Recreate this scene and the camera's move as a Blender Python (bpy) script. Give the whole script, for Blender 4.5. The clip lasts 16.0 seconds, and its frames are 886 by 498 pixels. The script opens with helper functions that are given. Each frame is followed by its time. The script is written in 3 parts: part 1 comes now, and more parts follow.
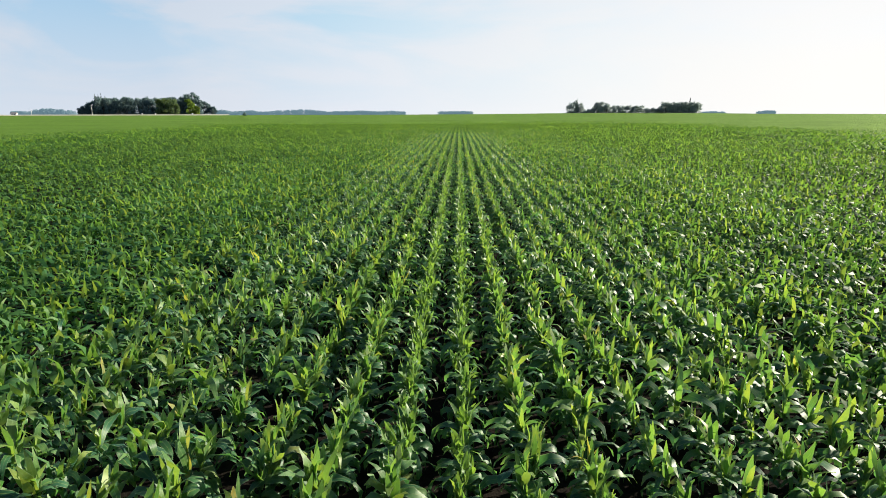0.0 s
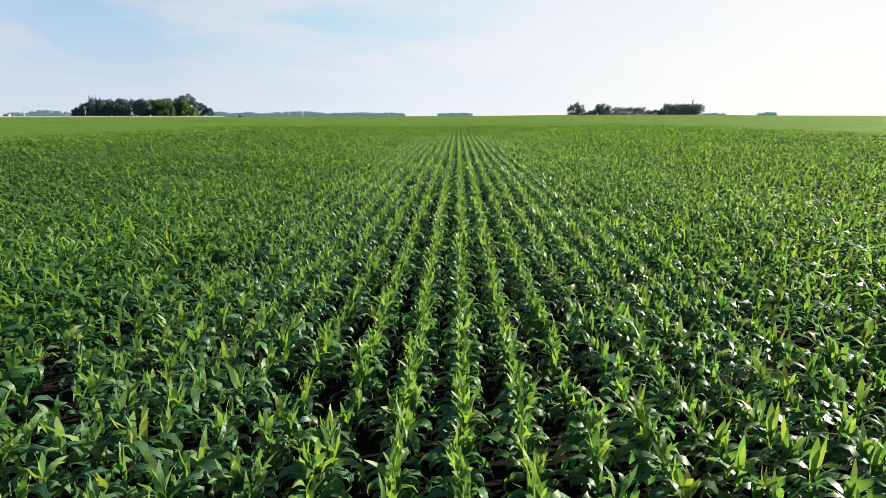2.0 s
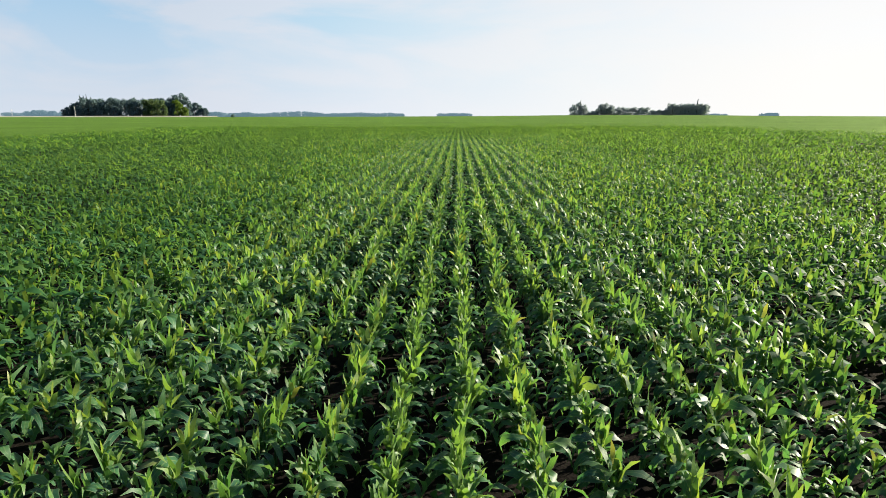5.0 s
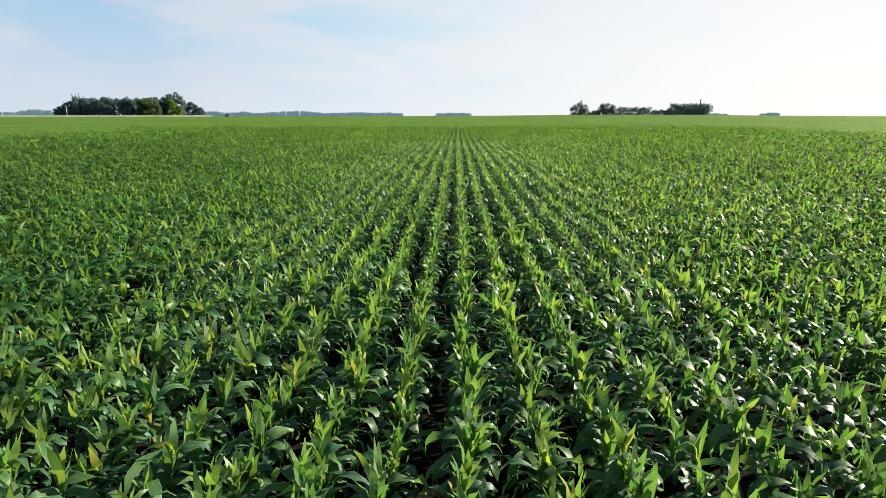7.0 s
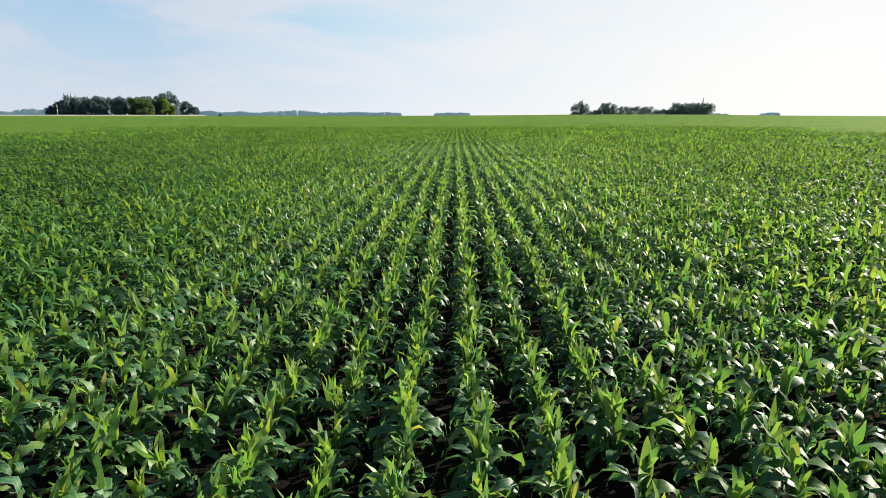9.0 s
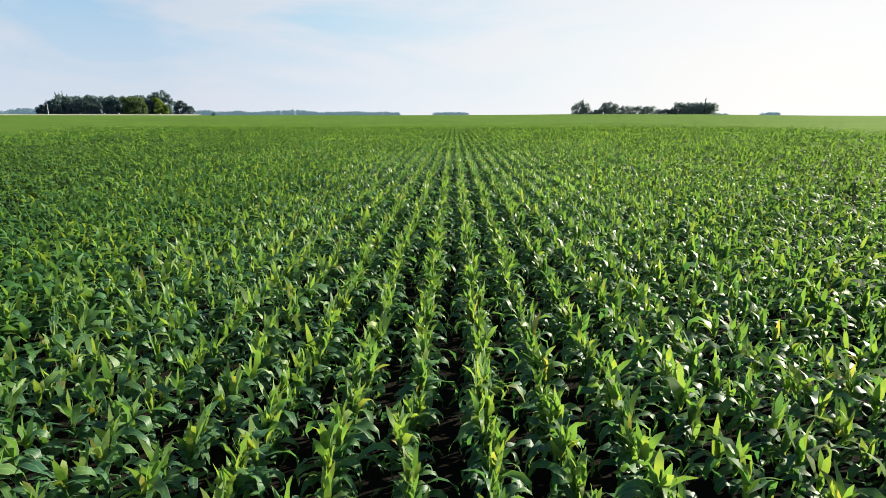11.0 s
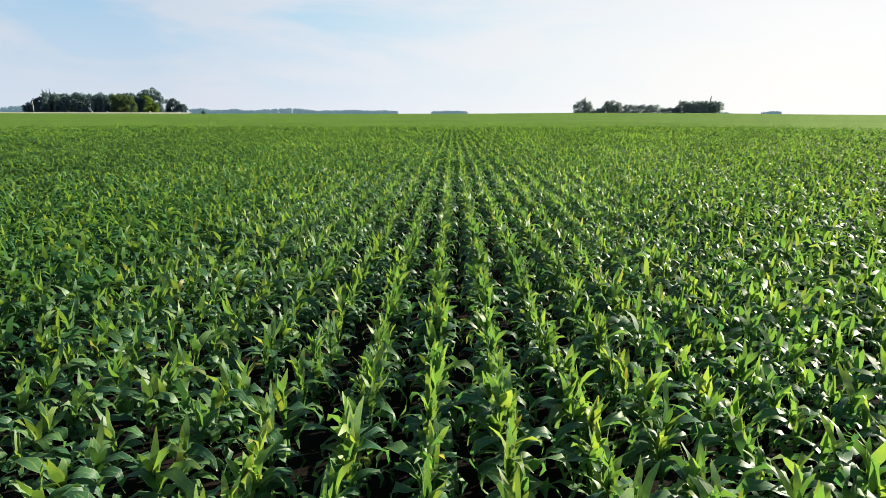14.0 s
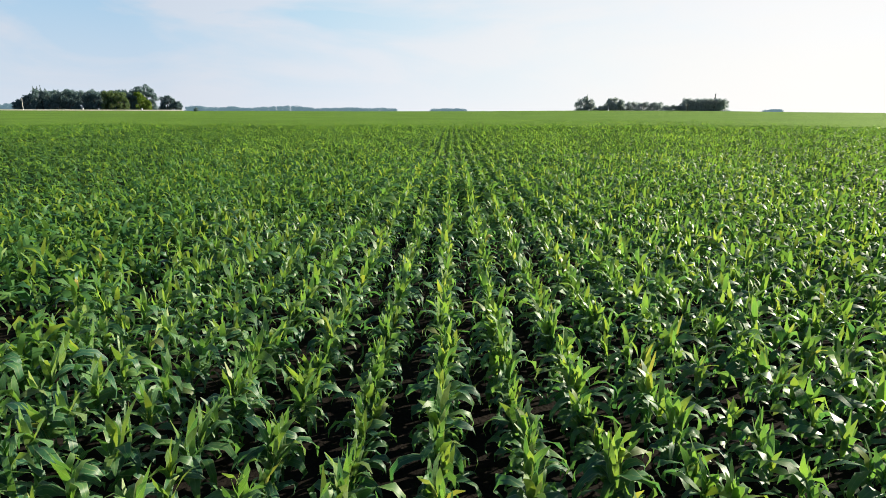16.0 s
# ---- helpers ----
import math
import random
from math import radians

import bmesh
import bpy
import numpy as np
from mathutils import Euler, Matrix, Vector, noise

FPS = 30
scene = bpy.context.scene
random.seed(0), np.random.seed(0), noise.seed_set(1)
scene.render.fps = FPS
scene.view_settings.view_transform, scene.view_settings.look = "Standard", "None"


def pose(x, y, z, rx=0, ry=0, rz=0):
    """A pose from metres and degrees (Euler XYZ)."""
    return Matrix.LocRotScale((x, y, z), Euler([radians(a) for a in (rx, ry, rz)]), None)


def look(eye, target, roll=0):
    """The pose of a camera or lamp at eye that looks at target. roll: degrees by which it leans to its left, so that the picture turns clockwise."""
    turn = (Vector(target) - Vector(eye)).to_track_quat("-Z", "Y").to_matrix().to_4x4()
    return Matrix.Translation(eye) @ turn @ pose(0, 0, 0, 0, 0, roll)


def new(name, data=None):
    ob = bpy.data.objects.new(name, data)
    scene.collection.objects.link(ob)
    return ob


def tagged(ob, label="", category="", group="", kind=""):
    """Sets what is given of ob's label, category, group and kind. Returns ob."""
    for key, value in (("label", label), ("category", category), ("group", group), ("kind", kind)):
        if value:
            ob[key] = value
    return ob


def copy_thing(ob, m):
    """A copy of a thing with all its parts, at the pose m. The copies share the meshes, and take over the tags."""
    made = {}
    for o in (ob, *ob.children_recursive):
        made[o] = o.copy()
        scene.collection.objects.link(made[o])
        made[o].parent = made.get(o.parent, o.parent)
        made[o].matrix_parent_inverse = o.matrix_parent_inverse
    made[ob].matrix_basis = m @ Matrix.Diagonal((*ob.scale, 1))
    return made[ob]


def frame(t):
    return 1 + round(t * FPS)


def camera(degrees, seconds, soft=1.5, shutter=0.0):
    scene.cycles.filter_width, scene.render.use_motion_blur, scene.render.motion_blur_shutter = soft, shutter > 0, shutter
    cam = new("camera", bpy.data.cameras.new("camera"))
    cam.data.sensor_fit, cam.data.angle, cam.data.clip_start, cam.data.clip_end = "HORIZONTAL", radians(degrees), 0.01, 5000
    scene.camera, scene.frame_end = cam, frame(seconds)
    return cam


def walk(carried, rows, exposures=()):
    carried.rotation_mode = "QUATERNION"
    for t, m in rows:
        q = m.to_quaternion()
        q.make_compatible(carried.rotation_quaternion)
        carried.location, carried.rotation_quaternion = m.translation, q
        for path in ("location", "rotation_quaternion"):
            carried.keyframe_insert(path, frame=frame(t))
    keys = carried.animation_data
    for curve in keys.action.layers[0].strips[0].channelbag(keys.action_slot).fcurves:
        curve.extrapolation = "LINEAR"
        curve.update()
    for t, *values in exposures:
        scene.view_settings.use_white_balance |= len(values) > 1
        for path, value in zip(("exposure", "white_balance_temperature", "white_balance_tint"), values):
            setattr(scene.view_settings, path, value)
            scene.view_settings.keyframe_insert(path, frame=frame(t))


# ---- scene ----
# time, x, y, z, then the turn about x (90 is level), the roll and the yaw
PATH = [
    (0.0, -0.047, 0.00, 3.334, 76.501, 0.101, 1.564),
    (1.0, -0.053, 4.09, 3.294, 76.609, 0.090, 1.533),
    (2.0, -0.054, 8.31, 3.243, 76.671, 0.079, 1.521),
    (3.0, -0.054, 12.60, 3.186, 76.701, 0.067, 1.513),
    (4.0, -0.058, 16.92, 3.127, 76.710, 0.054, 1.498),
    (5.0, -0.066, 21.27, 3.067, 76.706, 0.040, 1.470),
    (6.0, -0.081, 25.65, 3.009, 76.695, 0.025, 1.428),
    (7.0, -0.103, 30.05, 2.955, 76.682, 0.009, 1.373),
    (8.0, -0.132, 34.47, 2.907, 76.668, -0.008, 1.308),
    (9.0, -0.167, 38.92, 2.863, 76.654, -0.026, 1.238),
    (10.0, -0.208, 43.37, 2.825, 76.639, -0.045, 1.168),
    (11.0, -0.254, 47.83, 2.791, 76.619, -0.065, 1.103),
    (12.0, -0.302, 52.29, 2.760, 76.592, -0.085, 1.045),
    (13.0, -0.350, 56.77, 2.730, 76.550, -0.107, 0.998),
    (14.0, -0.399, 61.31, 2.697, 76.487, -0.129, 0.958),
    (15.0, -0.444, 66.01, 2.659, 76.395, -0.152, 0.921),
    (16.0, -0.486, 71.04, 2.612, 76.266, -0.177, 0.879),
]
cam = camera(76.0, 16.0, soft=0.6)
walk(cam, [(t, pose(x, y, z, rx, ry, rz)) for t, x, y, z, rx, ry, rz in PATH], [(0.0, 1.22), (16.0, 1.22)])

# ---- light: low sun ahead and to the right, hazy bright sky ----
SUN_AZ, SUN_EL = radians(64), radians(23.5)
sun_dir = Vector((math.sin(SUN_AZ) * math.cos(SUN_EL), math.cos(SUN_AZ) * math.cos(SUN_EL), math.sin(SUN_EL)))
sun = new("sun", bpy.data.lights.new("sun", "SUN"))
sun.data.energy, sun.data.angle, sun.data.color = 5.0, radians(0.6), (1.0, 0.91, 0.74)
sun.matrix_world = look(sun_dir * 300, (0, 0, 0))

world = bpy.data.worlds.new("sky")
scene.world = world
world.use_nodes = True
wt = world.node_tree
wt.nodes.clear()


def node(tree, kind, **inputs):
    n = tree.nodes.new(kind)
    for k, v in inputs.items():
        n.inputs[k.replace("_", " ")].default_value = v
    return n


def linked(tree, n, **sockets):
    for k, v in sockets.items():
        tree.links.new(v, n.inputs[k.replace("_", " ")])
    return n


def banded(tree, socket, stops):
    n = tree.nodes.new("ShaderNodeValToRGB")
    e = n.color_ramp.elements
    while len(e) < len(stops):
        e.new(0.5)
    for el, (p, c) in zip(e, stops):
        el.position, el.color = p, (*c, 1)
    tree.links.new(socket, n.inputs["Fac"])
    return n.outputs["Color"]


sky = wt.nodes.new("ShaderNodeTexSky")
sky.sky_type, sky.sun_disc = "NISHITA", False
sky.sun_elevation, sky.sun_rotation = SUN_EL, SUN_AZ
sky.air_density, sky.dust_density, sky.ozone_density = 1.0, 0.8, 2.0
# summer haze that whitens the sky towards the horizon, most under the sun, with thin veils of cloud in it
coord = wt.nodes.new("ShaderNodeTexCoord")
height = linked(wt, wt.nodes.new("ShaderNodeSeparateXYZ"), Vector=coord.outputs["Generated"]).outputs["Z"]
toward = wt.nodes.new("ShaderNodeVectorMath")
toward.operation = "DOT_PRODUCT"
toward.inputs[1].default_value = sun_dir
wt.links.new(coord.outputs["Generated"], toward.inputs[0])
HAZE = 4.34


def wmix(fac, a, b, blend="MIX"):
    n = wt.nodes.new("ShaderNodeMix")
    n.data_type, n.blend_type = "RGBA", blend
    for key, v in (("Factor", fac), ("A", a), ("B", b)):
        if isinstance(v, bpy.types.NodeSocket):
            wt.links.new(v, n.inputs[key])
        else:
            n.inputs[key].default_value = v
    return n.outputs["Result"]


pale = banded(wt, toward.outputs["Value"], [(0.0, (0.69, 0.74, 0.83)), (0.28, (0.8, 0.84, 0.91)), (0.6, (0.95, 0.95, 0.95)), (0.8, (1.02, 1.0, 0.97))])
blue = banded(wt, toward.outputs["Value"], [(0.0, (0.42, 0.65, 0.86)), (0.28, (0.55, 0.77, 0.92)), (0.6, (0.84, 0.93, 0.98)), (0.8, (1.0, 1.0, 1.0))])
stretch = wt.nodes.new("ShaderNodeMapping")
stretch.inputs["Scale"].default_value = (1.3, 1.3, 4.5)
wt.links.new(coord.outputs["Generated"], stretch.inputs["Vector"])
cloud = linked(wt, node(wt, "ShaderNodeTexNoise", Scale=3.0, Detail=6.0, Roughness=0.55, Distortion=0.5), Vector=stretch.outputs["Vector"])
veil = banded(wt, cloud.outputs["Fac"], [(0.38, (1.0, 1.0, 1.0)), (0.6, (0.15, 0.15, 0.15))])
climb = banded(wt, height, [(0.0, (0.1, 0.1, 0.1)), (0.17, (1, 1, 1))])
glare = wmix(wmix(1.0, climb, veil, "MULTIPLY"), pale, blue)
haze_share = banded(wt, height, [(0.0, (1, 1, 1)), (0.2, (0.85, 0.85, 0.85)), (0.34, (0.1, 0.1, 0.1)), (1.0, (0.02, 0.02, 0.02))])
haze_light = wmix(1.0, glare, (HAZE, HAZE, HAZE, 1), "MULTIPLY")
back = node(wt, "ShaderNodeBackground", Strength=0.1)
wout = wt.nodes.new("ShaderNodeOutputWorld")
wt.links.new(wmix(haze_share, wmix(1.0, sky.outputs["Color"], (0.3, 0.34, 0.42, 1), "MULTIPLY"), haze_light), back.inputs["Color"])
wt.links.new(back.outputs["Background"], wout.inputs["Surface"])


# ---- materials ----
def material(name):
    m = bpy.data.materials.new(name)
    m.use_nodes = True
    t = m.node_tree
    t.nodes.clear()
    return m, t, t.nodes.new("ShaderNodeOutputMaterial")


def mixed(t, fac, a, b, blend="MIX"):
    """A colour mix; each of fac, a and b is a socket or a value."""
    n = t.nodes.new("ShaderNodeMix")
    n.data_type, n.blend_type = "RGBA", blend
    for key, v in (("Factor", fac), ("A", a), ("B", b)):
        if isinstance(v, bpy.types.NodeSocket):
            t.links.new(v, n.inputs[key])
        else:
            n.inputs[key].default_value = v
    return n.outputs["Result"]


def ramped(t, socket, stops):
    n = t.nodes.new("ShaderNodeValToRGB")
    e = n.color_ramp.elements
    while len(e) < len(stops):
        e.new(0.5)
    for el, (p, c) in zip(e, stops):
        el.position, el.color = p, (*c, 1)
    t.links.new(socket, n.inputs["Fac"])
    return n.outputs["Color"]


def noisy(t, scale, detail=3.0, vector=None, rough=0.5):
    n = node(t, "ShaderNodeTexNoise", Scale=scale, Detail=detail, Roughness=rough)
    if vector is None:
        c = t.nodes.new("ShaderNodeNewGeometry")
        vector = c.outputs["Position"]
    t.links.new(vector, n.inputs["Vector"])
    return n.outputs["Fac"]


def bumped(t, height, strength, distance):
    n = node(t, "ShaderNodeBump", Strength=strength, Distance=distance)
    t.links.new(height, n.inputs["Height"])
    return n.outputs["Normal"]


def leaf_material(name, tones, through_tones, part_through, gloss, veins=True, shine=0.5, young=None, haze_sheen=0.0):
    """A leaf lit from both sides: a waxy face over a thin blade that lets light through. tones run over the leaves'
    chance.
    The last argument sets a pale sheen that imitates haze on distant trees. young: the face's and the blade's tint by
    which leaves differ whose uv lies past 1.5."""
    m, t, out = material(name)
    geo = t.nodes.new("ShaderNodeNewGeometry")
    tone = ramped(t, geo.outputs["Random Per Island"], tones)
    glow = ramped(t, geo.outputs["Random Per Island"], through_tones)
    patch = ramped(t, noisy(t, 0.12, 2.0, geo.outputs["Position"]), [(0.35, (0.82, 0.86, 0.8)), (0.65, (1.14, 1.1, 1.0))])
    tone, glow = mixed(t, 1.0, tone, patch, "MULTIPLY"), mixed(t, 1.0, glow, patch, "MULTIPLY")
    face = node(t, "ShaderNodeBsdfPrincipled", Roughness=gloss)
    if young:
        uv = t.nodes.new("ShaderNodeUVMap")
        sep = t.nodes.new("ShaderNodeSeparateXYZ")
        t.links.new(uv.outputs["UV"], sep.inputs["Vector"])
        new_leaf = node(t, "ShaderNodeMath")
        new_leaf.operation = "GREATER_THAN"
        new_leaf.inputs[1].default_value = 1.5
        t.links.new(sep.outputs["X"], new_leaf.inputs[0])
        tone = mixed(t, new_leaf.outputs["Value"], tone, mixed(t, 1.0, tone, (*young[0], 1), "MULTIPLY"))
        glow = mixed(t, new_leaf.outputs["Value"], glow, mixed(t, 1.0, glow, (*young[1], 1), "MULTIPLY"))
    if veins:
        across = node(t, "ShaderNodeMath")
        across.operation = "FRACT"
        t.links.new(sep.outputs["X"], across.inputs[0])
        rib = ramped(t, across.outputs["Value"], [(0.44, (0, 0, 0)), (0.49, (1, 1, 1)), (0.51, (1, 1, 1)), (0.56, (0, 0, 0))])
        tone = mixed(t, rib, tone, (0.17, 0.25, 0.09, 1))
        # pale leaf margins, brightened past their own colour to paint lit rims
        lit_margin = ramped(t, across.outputs["Value"], [(0.0, (1, 1, 1)), (0.075, (0, 0, 0)), (0.925, (0, 0, 0)), (1.0, (1, 1, 1))])
        tone = mixed(t, lit_margin, tone, (0.25, 0.32, 0.17, 1))
        glow = mixed(t, lit_margin, glow, (0.36, 0.5, 0.14, 1))
        hue = ramped(t, noisy(t, 7.0, 2.0, geo.outputs["Position"]), [(0.36, (0.84, 0.94, 1.2)), (0.64, (1.17, 1.12, 0.96))])
        tone, glow = mixed(t, 1.0, tone, hue, "MULTIPLY"), mixed(t, 1.0, glow, hue, "MULTIPLY")
        blotch = ramped(t, noisy(t, 45.0, 3.0, geo.outputs["Position"]), [(0.3, (0.78, 0.8, 0.75)), (0.7, (1.15, 1.12, 1.1))])
        tone = mixed(t, 1.0, tone, blotch, "MULTIPLY")
        wave = node(t, "ShaderNodeTexWave", Scale=5.0, Distortion=0.6)
        wave.wave_profile = "SIN"
        t.links.new(uv.outputs["UV"], wave.inputs["Vector"])
        t.links.new(bumped(t, wave.outputs["Fac"], 0.08, 0.003), face.inputs["Normal"])
    t.links.new(tone, face.inputs["Base Color"])
    face.inputs["Specular IOR Level"].default_value = shine
    face.inputs["Sheen Weight"].default_value = haze_sheen
    face.inputs["Sheen Roughness"].default_value = 0.35
    face.inputs["Sheen Tint"].default_value = (0.75, 1.0, 0.9, 1)
    thin = t.nodes.new("ShaderNodeBsdfTranslucent")
    t.links.new(glow, thin.inputs["Color"])
    both = node(t, "ShaderNodeMixShader", Fac=part_through)
    t.links.new(face.outputs["BSDF"], both.inputs[1])
    t.links.new(thin.outputs["BSDF"], both.inputs[2])
    t.links.new(both.outputs["Shader"], out.inputs["Surface"])
    return m


YOUNG = ((1.95, 1.36, 0.92), (1.75, 1.3, 0.86))
HALF_YOUNG = ((1.52, 1.25, 0.97), (1.3, 1.13, 0.86))
PALE_YOUNG = ((1.35, 1.21, 0.98), (1.18, 1.1, 0.9))
MAIZE = leaf_material(
    "maize_leaf",
    [(0.0, (0.028, 0.098, 0.056)), (0.5, (0.051, 0.15, 0.062)), (0.97, (0.09, 0.185, 0.06)), (1.0, (0.16, 0.175, 0.065))],
    [(0.0, (0.1, 0.305, 0.066)), (0.5, (0.152, 0.39, 0.072)), (0.97, (0.255, 0.465, 0.08)), (1.0, (0.34, 0.44, 0.1))],
    0.34, 0.48, shine=0.5, young=YOUNG)
FAR_MAIZE = leaf_material(
    "distant_maize_leaf",
    [(0.0, (0.03, 0.1, 0.044)), (0.5, (0.046, 0.134, 0.046)), (1.0, (0.078, 0.16, 0.046))],
    [(0.0, (0.12, 0.3, 0.06)), (0.5, (0.17, 0.385, 0.065)), (1.0, (0.3, 0.455, 0.075))],
    0.38, 0.52, veins=False, shine=0.2, young=HALF_YOUNG)
FARTHEST_MAIZE = leaf_material(
    "closing_maize_leaf",
    [(0.0, (0.036, 0.1, 0.036)), (0.5, (0.045, 0.12, 0.038)), (1.0, (0.062, 0.135, 0.04))],
    [(0.0, (0.14, 0.31, 0.048)), (0.5, (0.17, 0.35, 0.048)), (1.0, (0.24, 0.39, 0.052))],
    0.4, 0.6, veins=False, shine=0.18, young=PALE_YOUNG)
# bluish, lightened tones put the haze before the groves into the leaf colour
HAZED_TREE_LEAF = leaf_material(
    "hazed_tree_foliage",
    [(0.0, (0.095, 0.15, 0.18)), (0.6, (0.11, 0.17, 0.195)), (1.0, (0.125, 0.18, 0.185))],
    [(0.0, (0.14, 0.22, 0.22)), (1.0, (0.19, 0.27, 0.25))], 0.3, 0.8, veins=False, shine=0.1, haze_sheen=0.5)
# the second grove's foliage, paled to blue-grey to paint in its thicker haze
HAZE_PALED_LEAF = leaf_material(
    "haze_paled_foliage",
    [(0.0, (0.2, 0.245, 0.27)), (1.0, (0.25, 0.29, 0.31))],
    [(0.0, (0.36, 0.43, 0.47)), (1.0, (0.44, 0.5, 0.53))], 0.45, 0.8, veins=False, shine=0.1, haze_sheen=0.8)
OLIVE_LEAF = leaf_material(
    "olive_green_foliage",
    [(0.0, (0.07, 0.115, 0.06)), (1.0, (0.105, 0.15, 0.07))],
    [(0.0, (0.17, 0.27, 0.09)), (1.0, (0.25, 0.33, 0.1))], 0.35, 0.7, veins=False, shine=0.1, haze_sheen=0.3)
WILLOW_LEAF = leaf_material(
    "light_tree_foliage",
    [(0.0, (0.08, 0.13, 0.035)), (1.0, (0.14, 0.2, 0.045))],
    [(0.0, (0.2, 0.34, 0.05)), (1.0, (0.32, 0.45, 0.06))], 0.45, 0.6, veins=False, shine=0.15)
SPRUCE_LEAF = leaf_material(
    "spruce_needles",
    [(0.0, (0.04, 0.068, 0.065)), (1.0, (0.06, 0.09, 0.08))],
    [(0.0, (0.03, 0.06, 0.02)), (1.0, (0.05, 0.09, 0.03))], 0.12, 0.8, veins=False, shine=0.1, haze_sheen=0.4)


# woods a kilometre and more away, summer haze put in as blue glow
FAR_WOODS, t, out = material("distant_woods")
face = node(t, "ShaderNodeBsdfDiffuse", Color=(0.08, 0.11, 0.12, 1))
haze_glow = node(t, "ShaderNodeEmission", Strength=0.1)
haze_glow.inputs["Color"].default_value = (0.5, 0.83, 1.0, 1)
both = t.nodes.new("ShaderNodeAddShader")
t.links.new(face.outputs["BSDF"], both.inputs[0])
t.links.new(haze_glow.outputs["Emission"], both.inputs[1])
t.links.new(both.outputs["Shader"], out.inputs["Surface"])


def plain(name, a, b, scale, rough, bump=0.0, metal=0.0, shine=0.4):
    """A two-toned mottled surface with fine relief."""
    m, t, out = material(name)
    face = node(t, "ShaderNodeBsdfPrincipled", Roughness=rough, Metallic=metal)
    big, small = noisy(t, scale, 4.0), noisy(t, scale * 9, 3.0)
    tone = mixed(t, ramped(t, big, [(0.35, (0, 0, 0)), (0.65, (1, 1, 1))]), (*a, 1), (*b, 1))
    tone = mixed(t, 0.5, tone, ramped(t, small, [(0.3, (0.55, 0.55, 0.55)), (0.7, (1.3, 1.3, 1.3))]), "MULTIPLY")
    t.links.new(tone, face.inputs["Base Color"])
    face.inputs["Specular IOR Level"].default_value = shine
    if bump:
        t.links.new(bumped(t, small, 0.7, bump), face.inputs["Normal"])
    t.links.new(face.outputs["BSDF"], out.inputs["Surface"])
    return m


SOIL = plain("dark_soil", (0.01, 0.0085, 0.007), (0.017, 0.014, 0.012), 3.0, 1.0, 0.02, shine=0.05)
STALK = plain("maize_stalk", (0.1, 0.17, 0.04), (0.15, 0.21, 0.06), 25.0, 0.5)
BARK = plain("bark", (0.09, 0.07, 0.055), (0.15, 0.125, 0.1), 2.5, 0.9, 0.03)
GRAVEL = plain("pale_gravel", (0.36, 0.33, 0.28), (0.46, 0.43, 0.37), 0.6, 0.95, 0.02)
VERGE = plain("dry_verge_grass", (0.33, 0.33, 0.23), (0.46, 0.45, 0.36), 0.05, 0.95, 0.05)
POLE = plain("weathered_pole_wood", (0.52, 0.51, 0.49), (0.64, 0.63, 0.6), 2.0, 0.8)
PAINT = plain("white_paint", (0.76, 0.76, 0.74), (0.82, 0.82, 0.8), 1.0, 0.55)
ROOFING = plain("grey_roofing", (0.2, 0.2, 0.21), (0.28, 0.28, 0.29), 1.0, 0.7)
GLASS = plain("dark_window", (0.03, 0.035, 0.04), (0.05, 0.055, 0.06), 1.0, 0.1)
STEEL = plain("galvanised_steel", (0.45, 0.46, 0.47), (0.55, 0.56, 0.57), 3.0, 0.45, 0.0, 0.8)


# ---- mesh helpers ----
def mesh_of(name, verts, quads, uvs, mat):
    """A mesh from numpy arrays of corners (n, 3), quads (m, 4) and a uv for each corner (n, 2)."""
    me = bpy.data.meshes.new(name)
    me.vertices.add(len(verts))
    me.vertices.foreach_set("co", np.ascontiguousarray(verts, np.float32).ravel())
    flat = np.ascontiguousarray(quads, np.int32).ravel()
    me.loops.add(len(flat))
    me.loops.foreach_set("vertex_index", flat)
    me.polygons.add(len(quads))
    me.polygons.foreach_set("loop_start", np.arange(0, len(flat), 4, dtype=np.int32))
    if uvs is not None:
        layer = me.uv_layers.new(name="UVMap")
        layer.data.foreach_set("uv", np.ascontiguousarray(uvs[flat], np.float32).ravel())
    me.materials.append(mat)
    me.update(calc_edges=True)
    me.polygons.foreach_set("use_smooth", np.ones(len(quads), bool))
    return me


def part(name, me, parent, label=""):
    ob = new(name, me)
    ob.parent = parent
    return tagged(ob, label)


def from_bm(name, bm, mat, smooth=False):
    me = bpy.data.meshes.new(name)
    bm.to_mesh(me)
    bm.free()
    me.materials.append(mat)
    for p in me.polygons:
        p.use_smooth = smooth
    return me


def tube(rings, sides=6):
    """Corners and quads of a tube through rings of (x, y, z, radius)."""
    a = np.arange(sides) * 2 * np.pi / sides
    v = np.concatenate([np.stack([x + r * np.cos(a), y + r * np.sin(a), np.full(sides, z)], 1) for x, y, z, r in rings])
    q = []
    for k in range(len(rings) - 1):
        for i in range(sides):
            j = (i + 1) % sides
            q.append((k * sides + i, k * sides + j, (k + 1) * sides + j, (k + 1) * sides + i))
    return v, np.array(q)


# ---- ground: level under the flight, rising a little towards the road, falling gently away past it ----
FIELD_END = 504.0


def ground_z(x, y):
    r = np.hypot(x, y)
    fall = np.clip(r - 660, 0, None)
    rise = 1.4 * np.exp(-(((x - 160) / 130) ** 2 + ((y - 575) / 120) ** 2))
    swell = np.clip((r - 130) / 350, 0, 1)
    return rise + 1.1 * swell * swell * (3 - 2 * swell) - 0.0055 * fall * np.clip(fall / 300, 0, 1)


